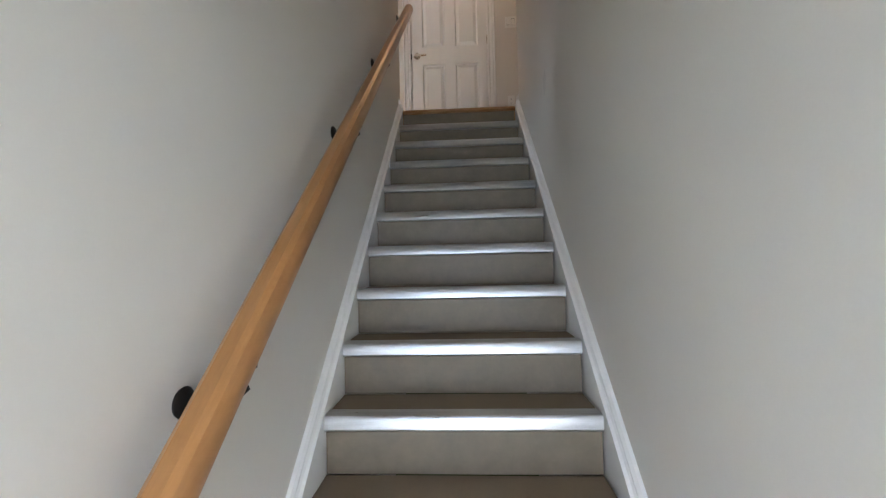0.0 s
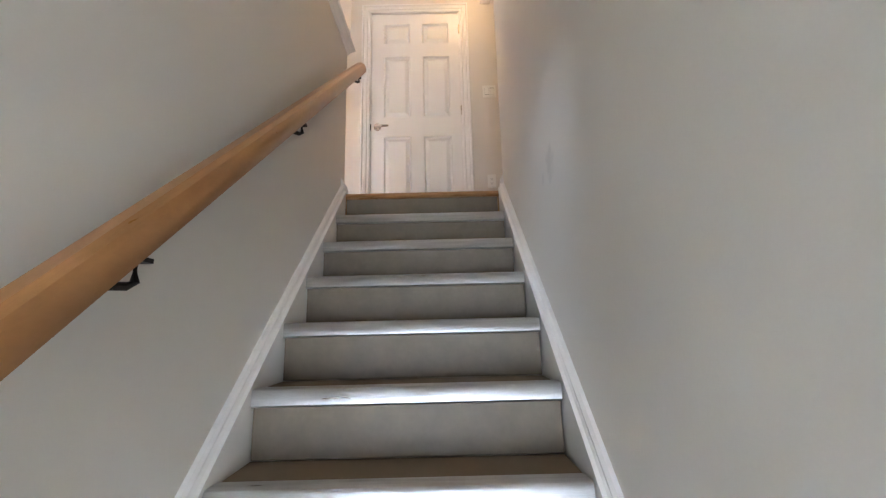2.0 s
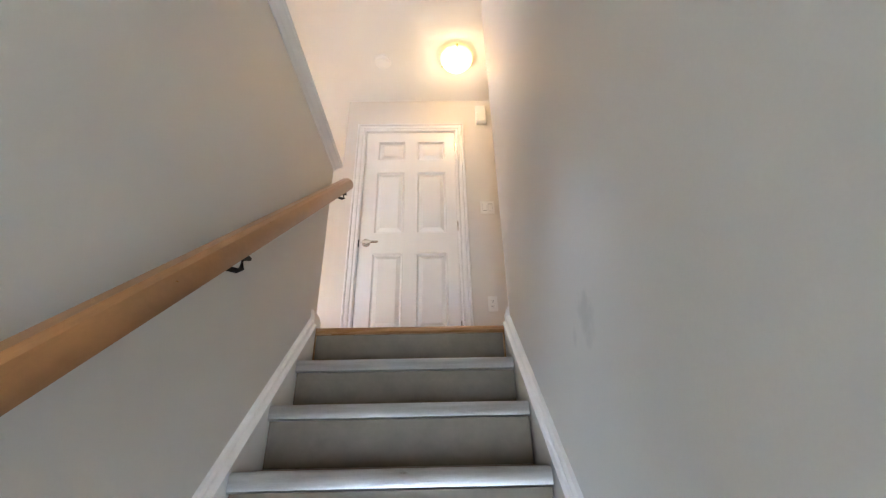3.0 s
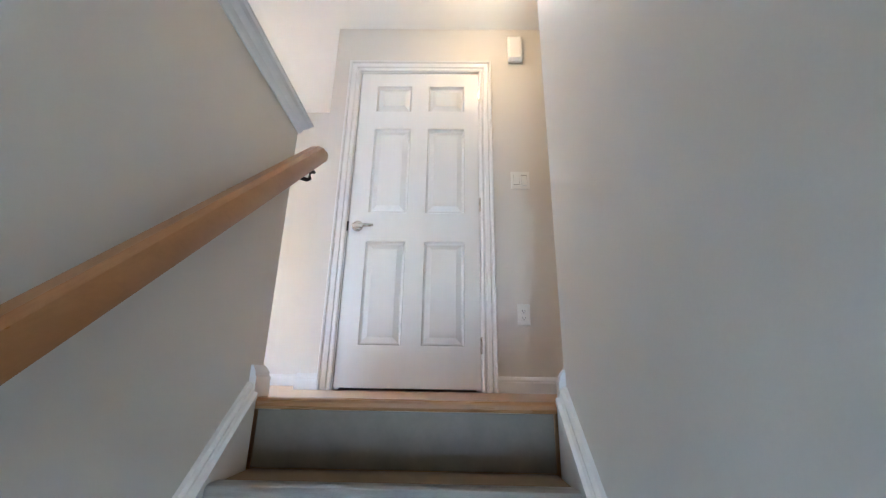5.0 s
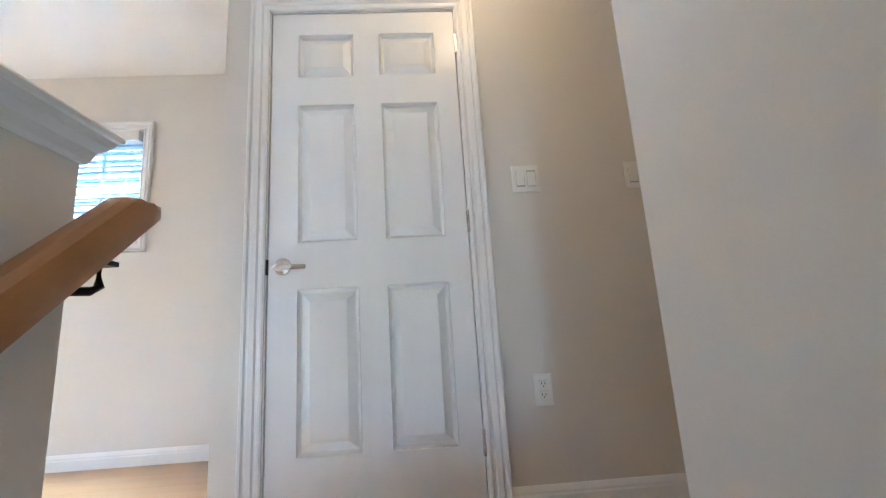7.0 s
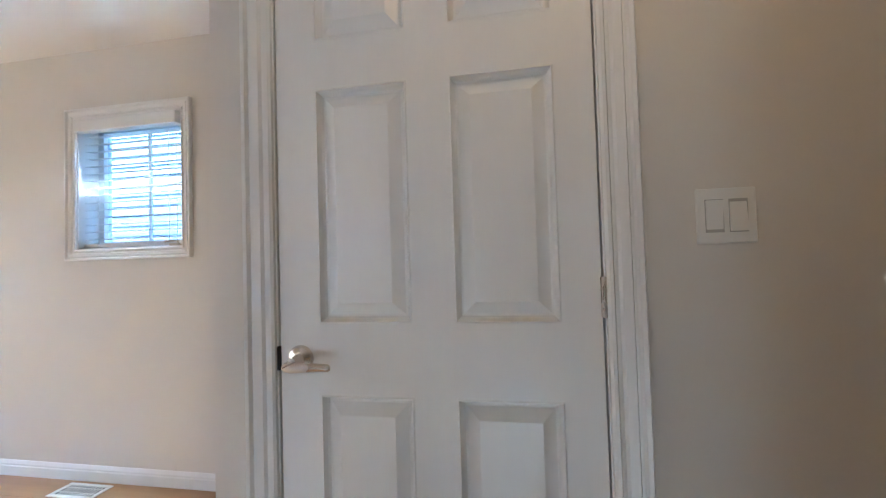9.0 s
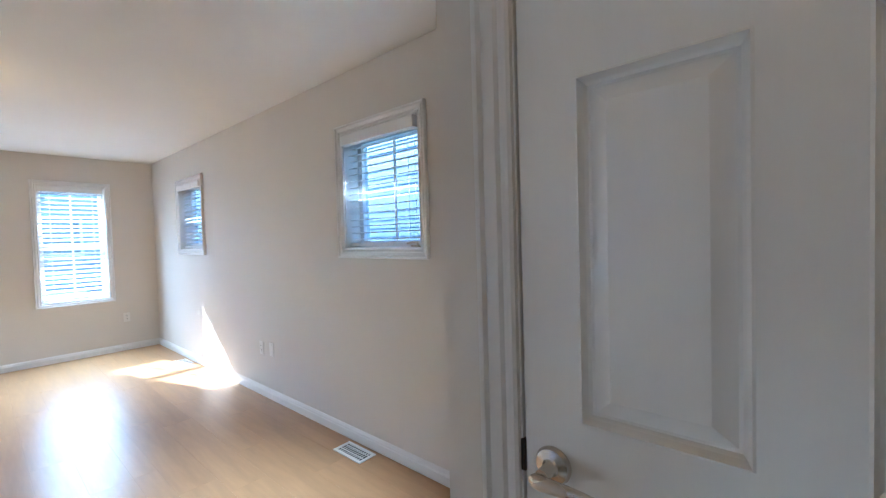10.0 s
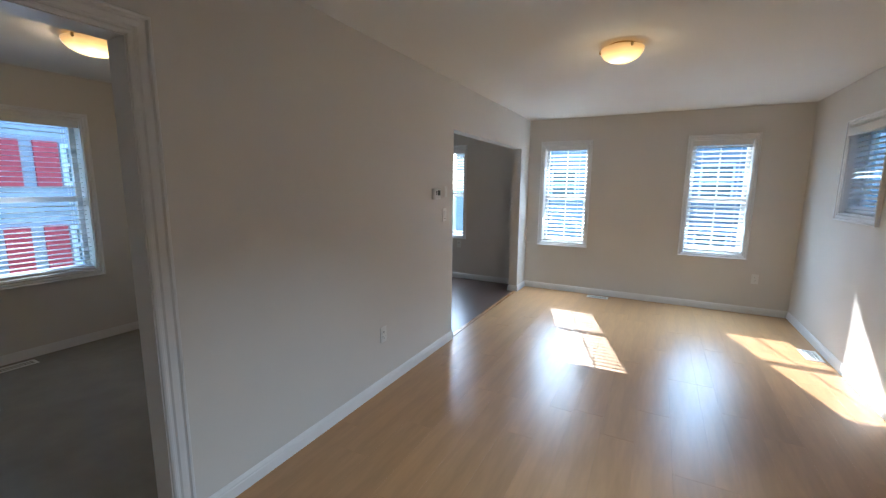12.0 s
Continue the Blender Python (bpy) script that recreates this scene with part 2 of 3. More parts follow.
def skirting(p0, p1, inward, m0=0.0, m1=0.0):
    """A baseboard along a wall from p0 to p1 at their height; m: mitre at the ends."""
    p0, p1, n = Vector(p0), Vector(p1), Vector(inward)
    d = (p1 - p0).normalized()
    bm = bmesh.new()
    skin(bm, [[p0 + n * u + Vector((0, 0, v)) + d * (u * m0) for u, v in SKIRT], [p1 + n * u + Vector((0, 0, v)) - d * (u * m1) for u, v in SKIRT]])
    return obj("baseboard", bm, TRIM, kind="structure", label="white moulded baseboard along the wall", category="baseboard")


# ---- the plan ----
Z = 2.73            # upper floor
C = 5.150           # ceiling
G = 0.07            # lower floor
XL, XR = -0.472, 0.493   # stair walls
YD = 4.352          # closet wall with the door
YR, YL = 5.305, 2.165    # living room's long walls
XF = -6.58          # front wall
YS = -0.79          # rear wall
XE = 2.2            # end of the hall
T = 0.12            # partition
RISE, GO, YT = 0.19, 0.212, 3.395
XB = -2.85          # between bedroom and kitchen

# windows: (low, high) along the wall and in height
WA, WB, WK = (2.395, 2.98), (4.19, 4.80), (0.52, 1.125)
WZ = (3.435, 4.795)
W1, W2, W12Z = (-2.318, -1.630), (-5.53, -4.84), (4.012, 4.750)
WBED, WBZ = (-2.495, -1.35), (3.41, 4.775)


def wall_x(name, x0, x1, y0, y1, z0, z1, holes, mat, **kw):
    """A wall along y with rectangular holes (y0, y1, z0, z1), given in the order of y."""
    bm = bmesh.new()
    at = y0
    for a, b, c, d in holes:
        if a > at:
            box(bm, x0, x1, at, a, z0, z1)
        if c > z0:
            box(bm, x0, x1, a, b, z0, c)
        if d < z1:
            box(bm, x0, x1, a, b, d, z1)
        at = b
    if at < y1:
        box(bm, x0, x1, at, y1, z0, z1)
    return obj(name, bm, mat, kind="structure", **kw)


def wall_y(name, x0, x1, y0, y1, z0, z1, holes, mat, **kw):
    """A wall along x with holes (x0, x1, z0, z1) in the order of x."""
    bm = bmesh.new()
    at = x0
    for a, b, c, d in holes:
        if a > at:
            box(bm, at, a, y0, y1, z0, z1)
        if c > z0:
            box(bm, a, b, y0, y1, z0, c)
        if d < z1:
            box(bm, a, b, y0, y1, d, z1)
        at = b
    if at < x1:
        box(bm, at, x1, y0, y1, z0, z1)
    return obj(name, bm, mat, kind="structure", **kw)


PAINT = dict(category="wall")
DOORX = (-0.478, 0.322)     # closet door's opening
DOORH = Z + 2.048
BEDX = (-1.51, -0.74)       # bedroom doorway
HEADZ = 4.738
OPEN = (-6.20, -4.11)       # wide opening to the kitchen
FRONTX = (-0.42, 0.44)      # glazed door at the foot of the stairs

wall_x("wall_front", XF - 0.18, XF, YS - 0.18, YR + 0.18, Z, C, [(*WK, *WZ), (*WA, *WZ), (*WB, *WZ)], WALL, label="warm off-white painted wall with sash windows", **PAINT)
wall_y("wall_north", XF, -0.66, YR, YR + 0.18, Z, C, [(*W2, *W12Z), (*W1, *W12Z)], WALL, label="warm off-white painted long wall with two small windows", **PAINT)
wall_y("wall_south", XF, XE, YS - 0.18, YS, Z, C, [(*WBED, *WBZ)], WALL, label="warm off-white painted rear wall", **PAINT)
wall_y("wall_partition", XF, XL - T, YL - T, YL, Z, C, [(*OPEN, Z, 4.730), (*BEDX, Z, HEADZ)], WALL, label="warm off-white partition with two openings", **PAINT)
wall_x("wall_bedroom", XB - T, XB, YS, YL - T, Z, C, [], WALL, label="painted wall between bedroom and kitchen", **PAINT)
wall_y("wall_closet", -0.66, XE, YD, YD + T, Z, C, [(*DOORX, Z, DOORH)], WALL, label="warm off-white wall round a closet door", **PAINT)
wall_x("wall_closet_side", -0.66, -0.66 + T, YD + T, YR, Z, C, [], WALL, label="painted return wall of the closet", **PAINT)
wall_y("wall_closet_back", -0.54, XE, YR, YR + 0.18, Z, C, [], WALL, label="painted back wall of the closet", **PAINT)
wall_x("wall_stair_right", XR, XR + T, YS, 3.412, G, C, [], WALL_STAIR, label="off-white stairwell wall with grey scuff marks", **PAINT)
wall_y("wall_hall", XR + T, XE, 3.412 - T, 3.412, Z, C, [], WALL, label="painted hall wall beside the stairs", **PAINT)
wall_x("wall_hall_end", XE, XE + 0.18, YS - 0.18, YR + 0.18, Z, C, [], WALL, label="painted wall at the end of the hall", **PAINT)
wall_x("wall_stair_left", XL - T, XL, YS, YL, G, C, [], WALL, label="off-white stairwell wall behind the handrail", **PAINT)
wall_x("wall_knee", XL - T, XL, YL, 3.485, G, 3.75, [], WALL, label="off-white half wall beside the stairs", **PAINT)
wall_y("wall_stair_foot", XL, XR, YS - 0.18, YS, G, Z, [(*FRONTX, G, G + 2.05)], WALL, label="painted wall round the glazed entrance door", **PAINT)
wall_y("wall_outer_base", XF - 0.18, XL - T, YS - 0.18, YS, 0, Z, [], EXT, label="stucco outer wall of the lower storey", **PAINT)
wall_y("wall_outer_base_east", XR + T, XE + 0.18, YS - 0.18, YS, 0, Z, [], EXT, label="stucco outer wall of the lower storey", **PAINT)
wall_y("wall_outer_base_north", XF - 0.18, XE + 0.18, YR, YR + 0.18, 0, Z, [], EXT, label="stucco outer wall of the lower storey", **PAINT)
wall_x("wall_outer_base_front", XF - 0.18, XF, YS, YR, 0, Z, [], EXT, label="stucco outer wall of the lower storey", **PAINT)
wall_x("wall_outer_base_end", XE, XE + 0.18, YS, YR, 0, Z, [], EXT, label="stucco outer wall of the lower storey", **PAINT)

boxes("ceiling", CEIL, (XF - 0.18, XE + 0.18, YS - 0.18, YR + 0.18, C, C + 0.2), kind="structure", label="matt white plaster ceiling", category="ceiling")
FZ = Z - 0.012
boxes("floor", OAK, (XF, XL - T, YL - 0.02, YR, FZ - 0.2, FZ), (XL - T, XR + T, 3.44, YR, FZ - 0.2, FZ), (XR + T, XE, 3.412, YR, FZ - 0.2, FZ),
      kind="structure", label="light oak laminate plank floor with a satin sheen", category="floor")
FLOOR = bpy.data.objects["floor"]
boxes("floor_kitchen", KITCHEN_FLOOR, (XF, XB - T, YS, YL - 0.02, FZ - 0.2, Z - 0.002), kind="structure", label="dark brown wood floor of the kitchen", category="floor")
boxes("floor_bedroom", CARPET, (XB, XL - T, YS, YL - 0.02, FZ - 0.2, Z + 0.004), kind="structure", label="grey-beige cut pile carpet", category="carpet")
boxes("floor_entry", TREAD, (XL - T, XR + T, YS - 0.18, 0.66, -0.05, G), kind="structure", label="brown vinyl floor at the foot of the stairs", category="floor")
boxes("trim_threshold", OAK_NOSE, (OPEN[0], OPEN[1], YL - 0.045, YL - 0.005, Z, Z + 0.008), kind="structure", bevel=0.003, label="oak threshold strip between two floors", category="trim")
boxes("floor_hall_side", OAK, (XR + T, XE, YS, 3.412 - T, FZ - 0.2, FZ), kind="structure", label="closed floor behind the stair wall", category="floor")
house_roof = bmesh.new()
skin(house_roof, [[(x, YS - 0.6, C + 0.2), (x, (YS + YR) / 2, C + 2.0), (x, YR + 0.6, C + 0.2)] for x in (XF - 0.6, XE + 0.6)])
obj("trim_roof", house_roof, ROOF, kind="structure", label="dark shingle gable roof over the house", category="roof")

# ---- stairs ----
N = 14
stair = empty("staircase", (0, 0.6, G), label="straight staircase with brown treads and aluminium nosings", category="stairs")
SX0, SX1 = XL + 0.001, XR - 0.001
for k in range(1, N):            # k risers below the top
    yt, zt = YT - k * GO, Z - k * RISE
    keep(boxes("tread", TREAD, (-0.437, 0.453, yt + 0.012, yt + GO + 0.018, zt - 0.025, zt - 0.001), bevel=0.002), stair)
    bm = bmesh.new()
    prof = [(0.062, 0.001), (0.062, 0.004), (0.018, 0.0055), (0.006, 0.003), (0.0, -0.006), (-0.001, -0.040), (0.004, -0.046), (0.012, -0.046), (0.012, 0.001)]
    skin(bm, [[(x, yt + a, zt + b) for a, b in prof] for x in (-0.4365, 0.4525)])
    keep(obj("nosing", bm, ALU, smooth=True, label="brushed aluminium stair nosing"), stair)
for k in range(0, N):
    yt, zt = YT - k * GO, Z - k * RISE
    keep(boxes("riser", RISER, (-0.437, 0.453, yt + 0.020, yt + 0.038, zt - RISE, zt - 0.026), bevel=0.001), stair)
bm = bmesh.new()
prof = [(0.075, -0.03), (0.075, 0.003), (0.012, 0.003), (0.003, 0.0), (-0.003, -0.008), (-0.003, -0.02), (0.004, -0.029), (0.012, -0.031)]
skin(bm, [[(x, YT + a, Z + b) for a, b in prof] for x in (-0.468, 0.484)])
keep(obj("landing_nosing", bm, OAK_NOSE, smooth=True, label="varnished oak landing nosing"), stair)


def stringer(x_wall, s):
    """A skirt board along the stairs on one wall with a stepped cap; s: towards the stairs."""
    slope = RISE / GO
    y0, y1 = YT - 13 * GO - 0.10, YT - 0.004
    zl = lambda y: Z - 0.002 + (y - YT) * slope
    prof = [(0, -0.42), (0.034, -0.42), (0.034, 0.0), (0.037, 0.006), (0.037, 0.020), (0.027, 0.025), (0.021, 0.034), (0.021, 0.043), (0.012, 0.052), (0, 0.052)]
    bm = bmesh.new()
    skin(bm, [[(x_wall + s * u, y, zl(y) + v) for u, v in prof] for y in (y0, y1)])
    return keep(obj("stringer", bm, TRIM, label="white painted stringer with moulded cap"), stair)


stringer(XL, 1)
stringer(XR, -1)


def handrail():
    rail = empty("handrail", (XL, 2.0, 2.3), label="honey oak handrail on black iron brackets", category="handrail")
    prof = [(-0.025, -0.034), (0.025, -0.034), (0.031, -0.016), (0.030, 0.008), (0.025, 0.022), (0.013, 0.031), (-0.013, 0.031), (-0.025, 0.022), (-0.030, 0.008), (-0.031, -0.016)]
    x = XL + 0.088
    slope = 0.875
    zc = lambda y: 3.678 + (y - 3.55) * slope
    n = Vector((0, -slope, 1)).normalized()
    bm = bmesh.new()
    loops = []
    for y, sc in ((0.33, 0.75), (0.345, 1.0), (1.5, 1), (2.5, 1), (3.42, 1), (3.45, 1), (3.48, 1), (3.495, 1), (3.514, 1.0), (3.523, 0.86)):
        ring = [Vector((x + u * sc, y, zc(y))) + n * (v * sc) for u, v in prof]
        for p in ring:
            p.z = min(p.z, zc(3.472) + 0.034)
        loops.append(ring)
    skin(bm, loops)
    keep(obj("rail", bm, RAIL, smooth=True, angle=30), rail)
    for y in (0.90, 1.75, 2.465, 3.412):
        bm = bmesh.new()
        z = zc(y)
        lathe(bm, [(0.001, 0), (0.026, 0), (0.028, 0.004), (0.022, 0.010), (0.010, 0.013), (0.001, 0.013)], (XL, y - 0.02, z - 0.078), "x", 20)
        tube(bm, [(XL + 0.008, y - 0.02, z - 0.078), (XL + 0.05, y - 0.012, z - 0.078), (x - 0.006, y + 0.02, z - 0.077), (x + 0.002, y + 0.026, z - 0.070), (x, y + 0.024, z - 0.03)], 0.0075)
        box(bm, x - 0.012, x + 0.012, y - 0.002, y + 0.05, z - 0.036, z - 0.028)
        keep(obj("bracket", bm, BLACK, smooth=True, label="black iron bracket"), rail)


handrail()

# half wall's cap, with a cove under the board
bm = bmesh.new()
capp = [(0.0, 0.0), (0.006, 0.0), (0.010, 0.010), (0.016, 0.034), (0.030, 0.052), (0.034, 0.064), (0.036, 0.070), (0.042, 0.074), (0.044, 0.084), (0.040, 0.092)]


def cap_ring(y):
    right = [(XL + u, v) for u, v in capp]
    left = [(XL - T - u, v) for u, v in reversed(capp)]
    return [(a, y, 3.715 + b * 0.72) for a, b in right + left]


tip = [(XL + u if i < len(capp) else XL - T - u, 3.485 + max(u, 0), 3.715 + v * 0.72) for i, (u, v) in enumerate(list(capp) + list(reversed(capp)))]
skin(bm, [cap_ring(YL), tip])
obj("trim_cap", bm, TRIM, kind="structure", label="white moulded cap on the half wall", category="trim")


def end_block(x_wall, y_end, s, wide):
    """A short baseboard that wraps the end of a stair wall; s: towards the stairs."""
    bm = bmesh.new()
    y0 = min(YT + 0.004, y_end - 0.014)
    prof = [(u * 1.5, v * 1.12) for u, v in SKIRT]
    a = [(x_wall + s * u, y0, Z + 0.003 + v) for u, v in prof]
    b = [(x_wall + s * u, y_end + u, Z + 0.003 + v) for u, v in prof]
    c = [(x_wall - s * wide, y_end + u, Z + 0.003 + v) for u, v in prof]
    skin(bm, [a, b, c])
    obj("baseboard", bm, TRIM, kind="structure", label="white baseboard wrapped round a wall end", category="baseboard")


end_block(XL, 3.485, 1, T)
end_block(XR, 3.412, -1, T)

# ---- baseboards ----
skirting((XF, YL, Z), (OPEN[0], YL, Z), (0, 1, 0))
skirting((OPEN[1], YL, Z), (BEDX[0] - 0.085, YL, Z), (0, 1, 0))
skirting((XF, YR, Z), (-0.66, YR, Z), (0, -1, 0), 1, 1)
skirting((XF, YL, Z), (XF, YR, Z), (1, 0, 0), 0, 1)
skirting((-0.66, YD, Z), (-0.66, YR, Z), (-1, 0, 0), -1, 1)
skirting((-0.66, YD, Z), (DOORX[0] - 0.079, YD, Z), (0, -1, 0), -1, 0)
skirting((DOORX[1] + 0.079, YD, Z), (XE, YD, Z), (0, -1, 0))
skirting((XF, YS, Z), (XF, YL - T, Z), (1, 0, 0), 0, 0)
skirting((XB, YS, Z), (XL - T, YS, Z), (0, 1, 0))
skirting((XB, YS, Z), (XB, YL - T, Z), (1, 0, 0), 1, 0)
skirting((OPEN[0], YL - T, Z), (OPEN[0], YL, Z), (1, 0, 0), -1, -1)
skirting((OPEN[1], YL - T, Z), (OPEN[1], YL, Z), (-1, 0, 0), -1, -1)


# ---- doors ----
def six_panel_door():
    x0, x1, z0, z1 = DOORX[0] + 0.0085, DOORX[1] - 0.0085, Z + 0.014, DOORH - 0.0095
    yf = YD + 0.004
    door = empty("closet_door", ((x0 + x1) / 2, yf, Z), label="closed white six-panel closet door with lever handle", category="door")
    cols = ((-0.362, -0.122), (-0.018, 0.226))
    rows = ((2.960, 3.565), (3.742, 4.335), (4.462, 4.668))
    xs = [x0, *cols[0], *cols[1], x1]
    zs = [z0, *rows[0], *rows[1], *rows[2], z1]
    bm = bmesh.new()
    for i in range(5):
        for j in range(7):
            if not (i in (1, 3) and j in (1, 3, 5)):
                box(bm, xs[i], xs[i + 1], yf, yf + 0.035, zs[j], zs[j + 1])
    bmesh.ops.remove_doubles(bm, verts=bm.verts, dist=1e-5)
    keep(obj("slab", bm, DOOR), door)
    for a, b in cols:
        for c, d in rows:
            bm = bmesh.new()
            rings = []
            for inset, deep in ((0.0, 0.0), (0.004, -0.002), (0.010, 0.012), (0.015, 0.018), (0.020, 0.018), (0.046, 0.004), (0.050, 0.002)):
                rings.append([(a + inset, yf + deep, c + inset), (b - inset, yf + deep, c + inset), (b - inset, yf + deep, d - inset), (a + inset, yf + deep, d - inset)])
            r = skin(bm, rings, caps=False)
            bm.faces.new(r[-1])
            back = [bm.verts.new((x, yf + 0.03, z)) for x, z in ((a, c), (b, c), (b, d), (a, d))]
            for i in range(4):
                bm.faces.new((r[0][i], back[i], back[(i + 1) % 4], r[0][(i + 1) % 4]))
            bm.faces.new(back)
            keep(obj("panel", bm, DOOR), door)
    hx, hz = -0.413, 3.655
    bm = bmesh.new()
    lathe(bm, [(0.001, 0), (0.033, 0), (0.034, -0.004), (0.030, -0.011), (0.016, -0.016), (0.012, -0.022), (0.012, -0.05), (0.001, -0.05)], (hx, yf, hz), "y", 28)
    loops = []
    for u, w, h, back in ((-0.022, 0.004, 0.006, 0.0), (-0.014, 0.010, 0.012, 0), (0.0, 0.011, 0.014, 0), (0.03, 0.009, 0.012, 0.002), (0.07, 0.007, 0.010, 0.004), (0.095, 0.006, 0.009, 0.002), (0.100, 0.003, 0.006, 0.002)):
        loops.append([(hx + u, yf - 0.052 + back + w * math.cos(t), hz - 0.010 + h * math.sin(t)) for t in (2 * math.pi * i / 12 for i in range(12))])
    skin(bm, loops)
    keep(obj("handle", bm, NICKEL, smooth=True, label="satin nickel lever handle"), door)
    for z in (2.97, 3.80, 4.60):
        bm = bmesh.new()
        tube(bm, [(x1 + 0.004, yf - 0.007, z - 0.045), (x1 + 0.004, yf - 0.007, z + 0.045)], 0.006, 10)
        box(bm, x1 - 0.003, x1 + 0.012, yf - 0.003, yf + 0.0, z - 0.044, z + 0.044)
        keep(obj("hinge", bm, NICKEL, smooth=True, label="satin nickel butt hinge"), door)
    keep(boxes("strike_plate", BLACK, (x0 - 0.0075, x0 + 0.001, yf - 0.006, yf + 0.008, hz - 0.03, hz + 0.03), label="dark strike plate"), door)


six_panel_door()


def door_trim(name, a, b, top, y, sign, y_far):
    """Casing on one face and the lining of a doorway in a wall along x."""
    bm = bmesh.new()
    casing_mesh(bm, a, b, Z, top, lambda p, q, n: (p, y + sign * n, q), foot=Z + 0.001)
    t = 0.014
    ob = empty(name, ((a + b) / 2, y, Z), kind="structure", label="white moulded door casing", category="door frame")
    keep(obj("casing", bm, TRIM), ob)
    y0, y1 = sorted((y - sign * 0.0, y_far))
    keep(boxes("jamb", TRIM, (a - 0.001, a + 0.004, y0 + 0.001, y1 - 0.001, Z, top), (b - 0.004, b + 0.001, y0 + 0.001, y1 - 0.001, Z, top), (a + 0.004, b - 0.004, y0 + 0.001, y1 - 0.001, top - 0.004, top + 0.001)), ob)
    return ob


door_trim("door_1", DOORX[0], DOORX[1], DOORH, YD, -1, YD + T)
boxes("trim_stop", TRIM, (DOORX[0] + 0.004, DOORX[0] + 0.03, YD + 0.045, YD + 0.06, Z, DOORH - 0.004), (DOORX[1] - 0.03, DOORX[1] - 0.004, YD + 0.045, YD + 0.06, Z, DOORH - 0.004), kind="structure", label="white door stop strip", category="trim")
door_trim("door_2", BEDX[0], BEDX[1], HEADZ, YL, 1, YL - T)


def entrance_door():
    a, b = FRONTX
    d = empty("entrance_door", ((a + b) / 2, YS - 0.1, G), label="white entrance door with a large glass pane", category="door")
    y0, y1 = YS - 0.10, YS - 0.055
    keep(boxes("frame", TRIM, (a, a + 0.11, y0, y1, G, G + 2.05), (b - 0.11, b, y0, y1, G, G + 2.05), (a + 0.11, b - 0.11, y0, y1, G, G + 0.22), (a + 0.11, b - 0.11, y0, y1, G + 1.93, G + 2.05), bevel=0.003), d)
    g = keep(boxes("pane", GLASS, (a + 0.105, b - 0.105, YS - 0.082, YS - 0.076, G + 0.215, G + 1.935)), d)
    g.visible_shadow = False


entrance_door()


# ---- windows ----
def window(name, along, heights, point, muntins, meeting=None, stool=False, wide=0.055):
    """A framed window in a wall; point(a, b, n): along the wall, height, metres into the room from its inner face."""
    (a0, a1), (b0, b1) = along, heights

    def bar(bm, p0, p1, q0, q1, n0, n1):
        c = [Vector(point(p, q, n)) for p in (p0, p1) for q in (q0, q1) for n in (n0, n1)]
        box(bm, min(v.x for v in c), max(v.x for v in c), min(v.y for v in c), max(v.y for v in c), min(v.z for v in c), max(v.z for v in c))

    base = Vector(point((a0 + a1) / 2, b0, 0))
    win = empty(name, base, kind="structure", label="white framed window in an off-white wall", category="window")
    bm = bmesh.new()
    casing_mesh(bm, a0, a1, b0, b1, point, size=wide / 0.078)
    keep(obj("casing", bm, TRIM), win)
    bm = bmesh.new()
    t = 0.005
    bar(bm, a0 - 0.001, a0 + t, b0, b1, -0.115, -0.001)
    bar(bm, a1 - t, a1 + 0.001, b0, b1, -0.115, -0.001)
    bar(bm, a0 + t, a1 - t, b0 - 0.001, b0 + t, -0.115, -0.001)
    bar(bm, a0 + t, a1 - t, b1 - t, b1 + 0.001, -0.115, -0.001)
    keep(obj("reveal", bm, TRIM), win)
    f = 0.045
    bm = bmesh.new()
    bar(bm, a0, a0 + f, b0, b1, -0.165, -0.115)
    bar(bm, a1 - f, a1, b0, b1, -0.165, -0.115)
    bar(bm, a0 + f, a1 - f, b0, b0 + f, -0.165, -0.115)
    bar(bm, a0 + f, a1 - f, b1 - f, b1, -0.165, -0.115)
    if meeting:
        bar(bm, a0 + f, a1 - f, meeting - 0.024, meeting + 0.024, -0.16, -0.118)
    keep(obj("frame", bm, VINYL, bevel=0.003), win)
    bm = bmesh.new()
    nv, nh = muntins
    for i in range(1, nv + 1):
        a = a0 + f + (a1 - a0 - 2 * f) * i / (nv + 1)
        bar(bm, a - 0.008, a + 0.008, b0 + f, b1 - f, -0.146, -0.134)
    for i in range(1, nh + 1):
        b = b0 + f + (b1 - b0 - 2 * f) * i / (nh + 1)
        bar(bm, a0 + f, a1 - f, b - 0.008, b + 0.008, -0.145, -0.135)
    if nv or nh:
        keep(obj("muntin", bm, VINYL), win)
    else:
        bm.free()
    bm = bmesh.new()
    bar(bm, a0 + f - 0.004, a1 - f + 0.004, b0 + f - 0.004, b1 - f + 0.004, -0.142, -0.138)
    g = keep(obj("pane", bm, GLASS), win)
    g.visible_shadow = False
    return win


